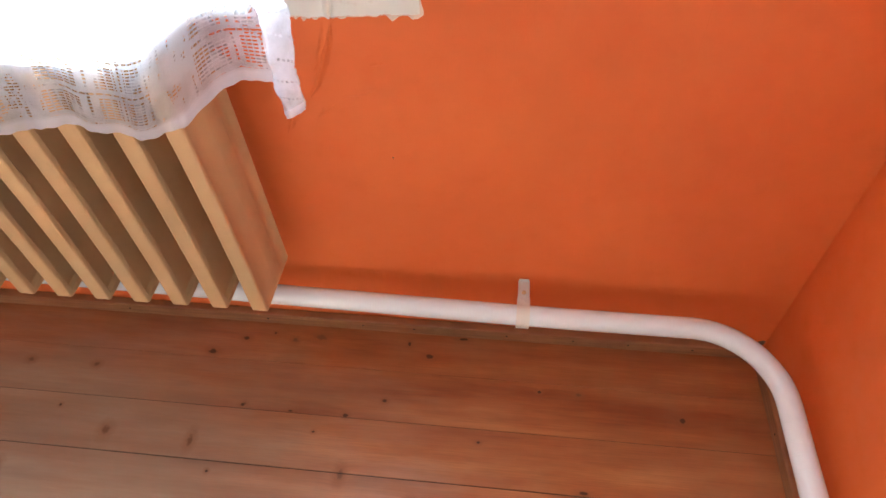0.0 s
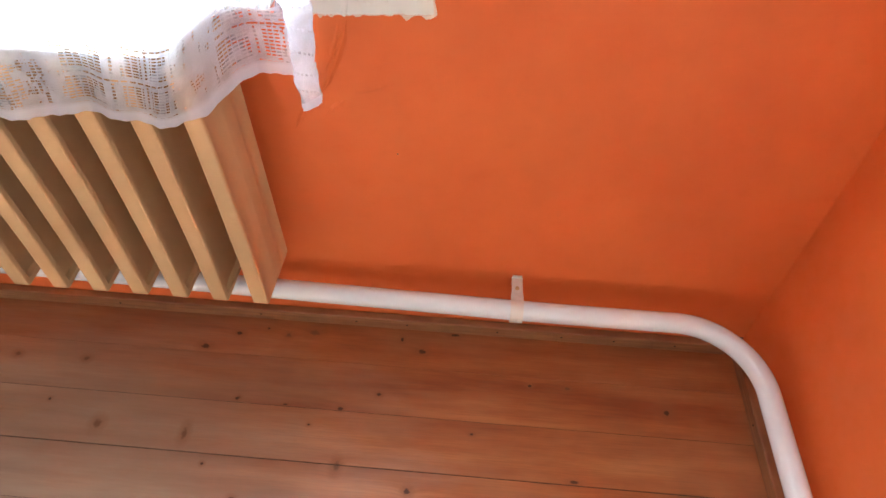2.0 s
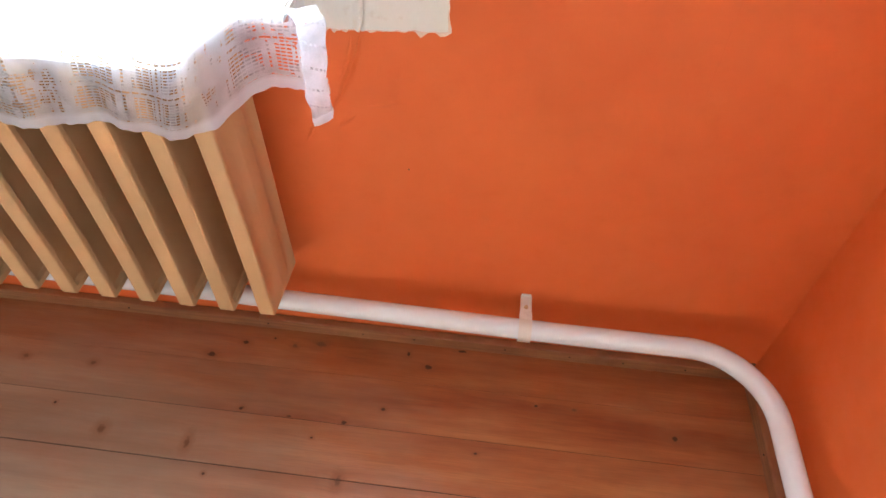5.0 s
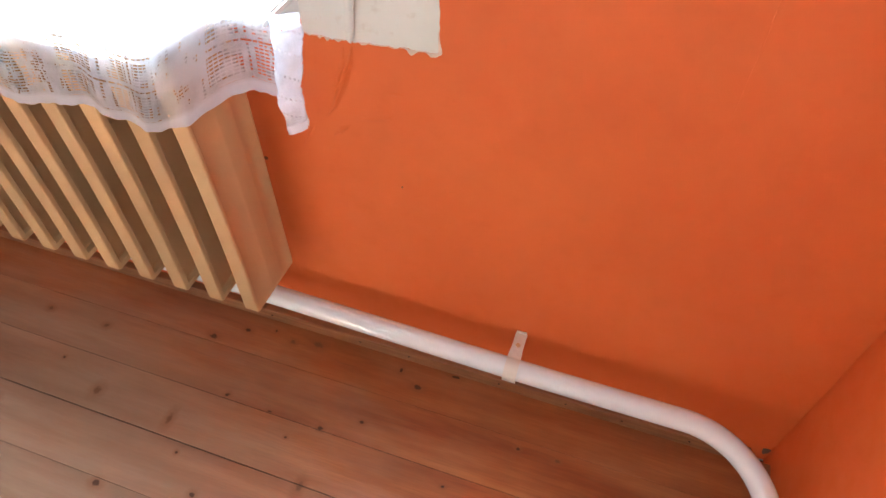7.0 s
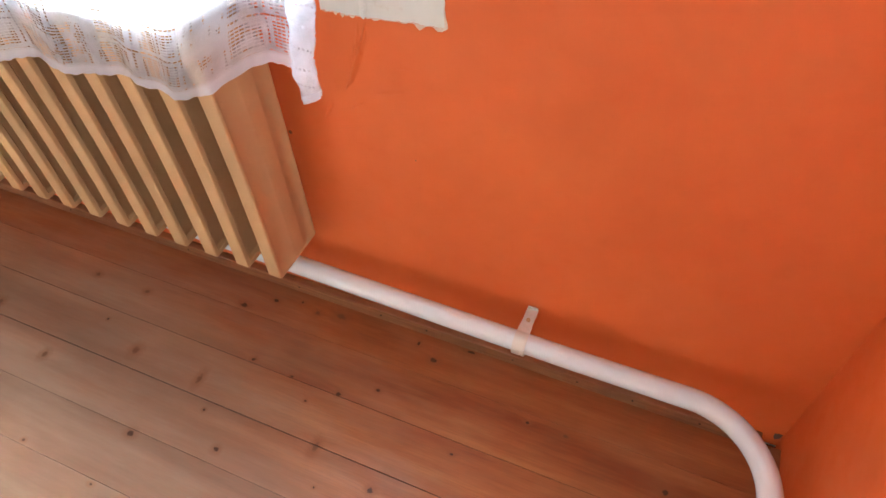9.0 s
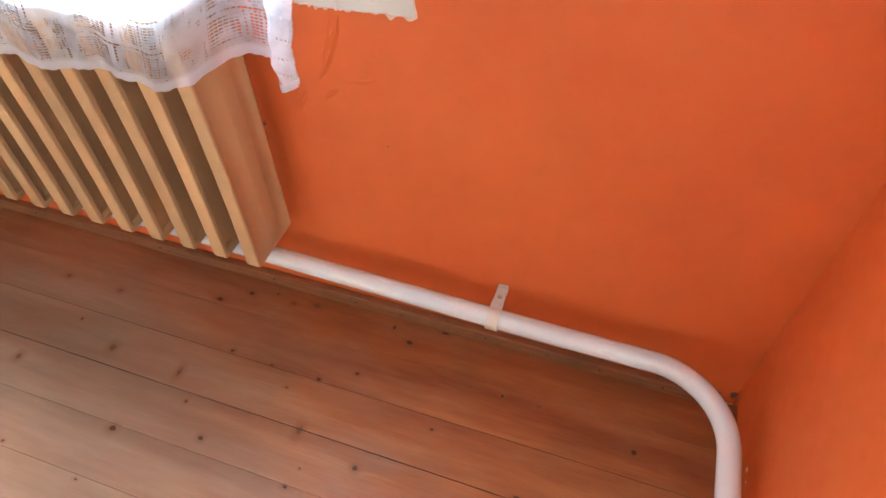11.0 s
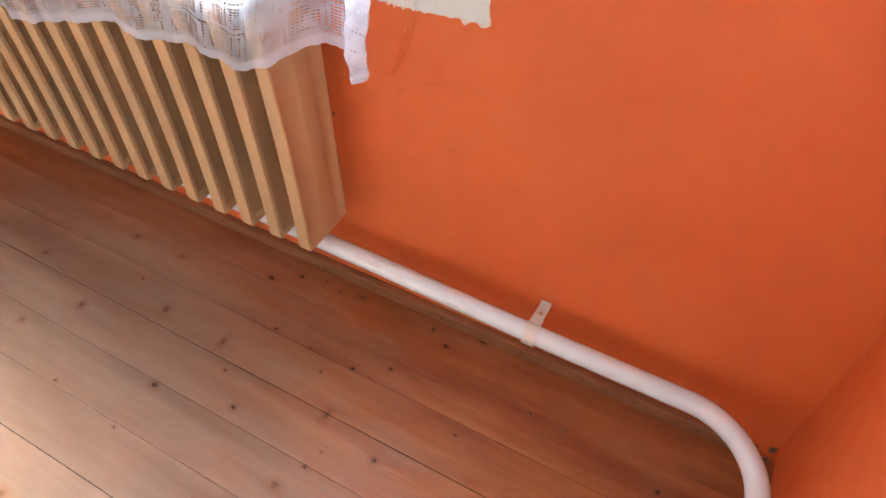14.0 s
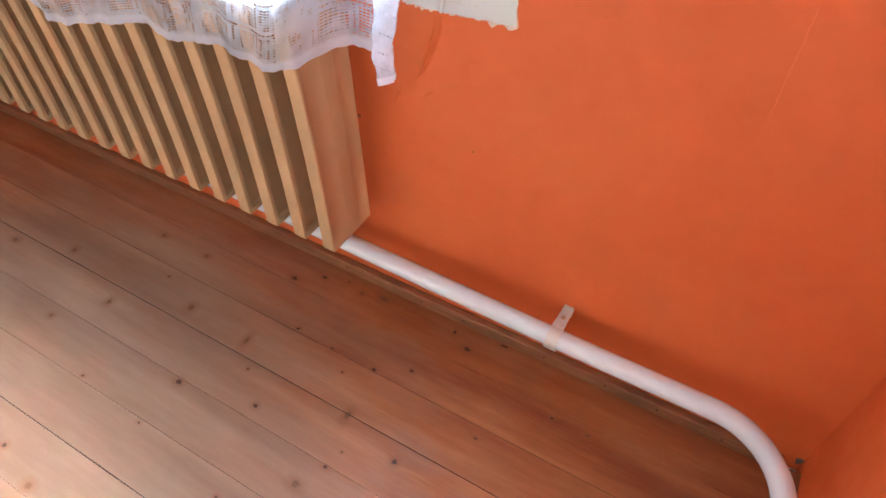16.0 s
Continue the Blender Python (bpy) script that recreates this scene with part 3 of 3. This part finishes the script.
for i, p in enumerate(inner_line):
    way = (inner_line[min(i + 1, len(prof) - 1)] - inner_line[max(i - 1, 0)]).normalized()
    outer_line.append(p + Vector((0, way.z, -way.y)) * -0.0030)
loop_line = inner_line + outer_line[::-1] + inner_line[:1]
def spread(x, y):
    return CX + (x - CX) * (1.12 if y < 0.933 else 1.0)


sheet(bm, [[(spread(x, p.y), p.y, p.z) for p in loop_line] for x in (CX - CW, CX - CW + .0012, CX + CW - .0012, CX + CW)])
for x in (CX - CW, CX + CW):
    for i in range(len(prof) - 1):
        bm.faces.new([bm.verts.new((spread(x, p.y), p.y, p.z)) for p in (inner_line[i], inner_line[i + 1], outer_line[i + 1], outer_line[i])])
bmesh.ops.remove_doubles(bm, verts=bm.verts, dist=1e-5)
clamp = part("pipe_clamp", bm, M_CLAMP, pipe, "cream painted metal strap holding the pipe")
bm = boxed((CX - CW + .0015, NORTH - .004, 0.190), (CX + CW - .0015, NORTH - .0005, 0.2235), .0012)
part("clamp_foot", bm, M_CLAMP, clamp)
bm = bmesh.new()
bmesh.ops.create_cone(bm, cap_ends=True, segments=14, radius1=0.0052, radius2=0.004, depth=0.0035, matrix=pose(CX, 0.952, 0.2238))
box(bm, (CX - .004, 0.9514, 0.2250), (CX + .004, 0.9526, 0.2259))
part("clamp_screw", bm, M_RAD, clamp, "paint-clogged slotted screw")

# ---------------------------------------------------------------- skirting trim
def trim_bar(length):
    """A narrow pine bar along x with its rounded front edge towards -y."""
    prof = [(0, 0), (-0.019, 0), (-0.0192, 0.033), (-0.0187, 0.0350), (-0.0172, 0.0363), (-0.0150, 0.0368), (0, 0.0375)]
    bm = bmesh.new()
    rows = [[(x, y, z) for y, z in prof] for x in np.linspace(0, length, 24)]
    sheet(bm, rows)
    bm.faces.new([v for v in bm.verts if abs(v.co.x) < 1e-6])
    bm.faces.new([v for v in bm.verts if abs(v.co.x - length) < 1e-6])
    return bm


def nail_head(parent, x, y, z):
    bm = bmesh.new()
    bmesh.ops.create_cone(bm, cap_ends=True, segments=9, radius1=0.0028, radius2=0.0022, depth=0.0012, matrix=pose(x, y, z, 60))
    part("nail", bm, M_NAIL, parent)


for x0, x1 in ((WEST, -0.513), (-0.5118, EAST - .040)):
    bar = thing("baseboard", trim_bar(x1 - x0), M_TRIM)
    bar.matrix_world = pose(x0, NORTH - .003, 0.0005)
    tagged(bar, "narrow unpainted pine skirting strip nailed along the wall", "skirting", kind="structure")
    for x in (-1.3, -0.86, -0.492, -0.247, -0.118, 0.11, 0.27, 0.40, 0.55):
        if x0 < x < x1:
            nail_head(bar, x - x0, -0.0192, 0.020)
bar = thing("baseboard", trim_bar(NORTH - .03 - SOUTH), M_TRIM)
bar.matrix_world = pose(EAST - .001, NORTH - .030, 0.0005, 0, 0, -90)
tagged(bar, "narrow unpainted pine skirting strip nailed along the wall", "skirting", kind="structure")
for d in (0.19, 0.42, 0.7):
    nail_head(bar, d, -0.0192, 0.020)

# ---------------------------------------------------------------- lace cloth over the sill
xs = np.concatenate([np.linspace(-2.30, -1.25, 70)[:-1], np.linspace(-1.25, -0.252, 190)])
TOP_EDGE = [(-2.30, -2.30, .778), (-1.25, -1.25, .776), (-1.0, -1.0, .774), (-0.75, -0.75, .773), (-0.60, -0.585, .773), (-0.50, -0.470, .772),
            (-0.44, -0.405, .774), (-0.40, -0.383, .790), (-0.37, -0.374, .838), (-0.345, -0.362, .880), (-0.32, -0.335, .896), (-0.28, -0.290, .895), (-0.252, -0.255, .890)]
HEM = [(-2.30, .762, .752), (-2.1, .752, .735), (-1.9, .775, .748), (-1.7, .757, .738), (-1.5, .772, .752), (-1.35, .755, .745), (-1.22, .772, .752), (-1.12, .776, .748), (-1.05, .760, .715), (-0.97, .752, .715),
       (-0.895, .762, .733), (-0.82, .757, .752), (-0.765, .762, .766), (-0.71, .768, .772), (-0.65, .764, .762), (-0.60, .769, .768), (-0.555, .776, .774),
       (-0.50, .777, .766), (-0.455, .778, .756), (-0.425, .778, .757), (-0.395, .780, .766), (-0.368, .792, .776), (-0.352, .815, .786), (-0.338, .843, .791), (-0.318, .860, .795), (-0.285, .864, .799), (-0.252, .862, .803)]
tx, ty = spline(xs, TOP_EDGE)
hy, hz = spline(xs, HEM)
arc = np.concatenate([[0], np.cumsum(np.hypot(np.diff(xs), np.diff(hy)))])
drops = np.linspace(0, 1, 26)
rows, uvs = [], []
for i, x in enumerate(xs):
    col, uv = [], []
    long = 0.9 - hz[i]
    back = ty[i] + 0.022 + (NORTH - 0.03 - ty[i] - 0.022) * min(1, max(0, (-0.325 - x) / 0.05))
    # lying on the sill
    for f in np.linspace(0, 1, 8)[:-1]:
        y = back + (ty[i] + .010 - back) * f
        z = SILL + 0.004 + 0.003 * (1 + noise.noise(Vector((x * 14, y * 14, 1))))
        col.append((x + (tx[i] - x) * f, y, z))
        uv.append((arc[i], long + 0.012 + (y - ty[i])))
    for d in drops:
        bow = 0.010 * math.sin(math.pi * min(1, d * 1.1)) * noise.noise(Vector((x * 9, 4, 0)))
        swell = (0.0045 * math.sin(x * 71 + 2 * math.sin(x * 13)) + 0.003 * noise.noise(Vector((x * 38, d * 1.5, 9)))) * min(1, d * 1.8)
        px = tx[i] + (x - tx[i]) * d
        py = ty[i] + (hy[i] - ty[i]) * d ** 0.8 - bow - swell + 0.010 * (1 - min(1, d / .04)) ** 2
        pz = SILL + .007 - 0.008 * min(1, d / .04) ** 2 - (long - .008) * d + 0.0012 * math.sin(x * 260) * (d > .97)
        col.append((px, py, pz))
        uv.append((arc[i], long * (1 - d)))
    rows.append(col)
    uvs.append(uv)
cloth = thing("lace_cloth", sheet(bmesh.new(), rows, uvs), M_LACE, smooth=True)
tagged(cloth, "white lace net cloth draped over the window sill edge", "lace cloth")

# the folded end of the cloth, a loose double strip
rows, uvs = [], []
for i in range(-8, 40):
    t = max(0, i / 39)
    lie = max(0, -i / 8)                   # the part that still lies on the sill
    z = 0.905 - 0.150 * t + 0.002 * lie
    cx = -0.240 + 0.009 * t - 0.020 * lie
    cy = 0.884 - 0.030 * min(1, t * 1.6) + 0.002 * math.sin(t * 9) + 0.030 * lie
    w = 0.0225 - 0.0065 * t + 0.0012 * math.sin(i * 0.55)
    turn = radians(38 - 12 * t)
    row, uv = [], []
    for j in range(25):
        a = j / 24 * 2 * math.pi * 0.86 + 0.3
        flat = 0.0045 + 0.002 * math.sin(t * 7) + 0.0016 * noise.noise(Vector((i * .3, j * .5, 6)))
        lx, ly = w * math.cos(a), flat * math.sin(a)
        picot = 0.0016 * noise.noise(Vector((i * .8, 2, 2))) * math.copysign(1, math.cos(a)) * (abs(math.cos(a)) > 0.8)
        row.append((cx + (lx + picot) * math.cos(turn) - ly * math.sin(turn), cy + (lx + picot) * math.sin(turn) + ly * math.cos(turn), z + 0.012 * (0.3 + lx / w * 0.5) * t))
        a1, b1 = 0.003 + j * 0.0041, 0.03 + 0.15 * (1 - t) + 0.05 * lie
        uv.append((5.0 + a1, b1) if i < 36 else (5.0 + a1, 0.005))
    rows.append(row)
    uvs.append(uv)
part("folded_end", sheet(bmesh.new(), rows, uvs), M_LACE, cloth, "folded loose end hanging as a strip", smooth=True)

# ---------------------------------------------------------------- floor boards
floor = thing("floor", boxed((WEST - .1, SOUTH - .1, -0.20), (EAST + .1, NORTH + .05, -0.021)), M_DARK)
tagged(floor, "worn varnished pine board floor with dark knots and joints", "floor", kind="structure")
BOARD, JOINT = 0.127, 0.604
y = JOINT + 3 * BOARD
n = 0
while y > SOUTH:
    gap = (0.0006, 0.0006, 0.0011, 0.0020, 0.0008, 0.0009, 0.0021)[n % 7]
    lo, hi = y - BOARD, min(y - gap, NORTH + .02)
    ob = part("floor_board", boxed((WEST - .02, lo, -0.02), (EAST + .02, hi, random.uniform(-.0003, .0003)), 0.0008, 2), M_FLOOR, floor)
    part("joint_dirt", boxed((WEST - .02, y - gap - .002, -0.019), (EAST + .02, min(y + .002, NORTH + .02), (-0.0022 if gap > .0015 else -0.0013))), M_DIRT, floor)
    y -= BOARD
    n += 1
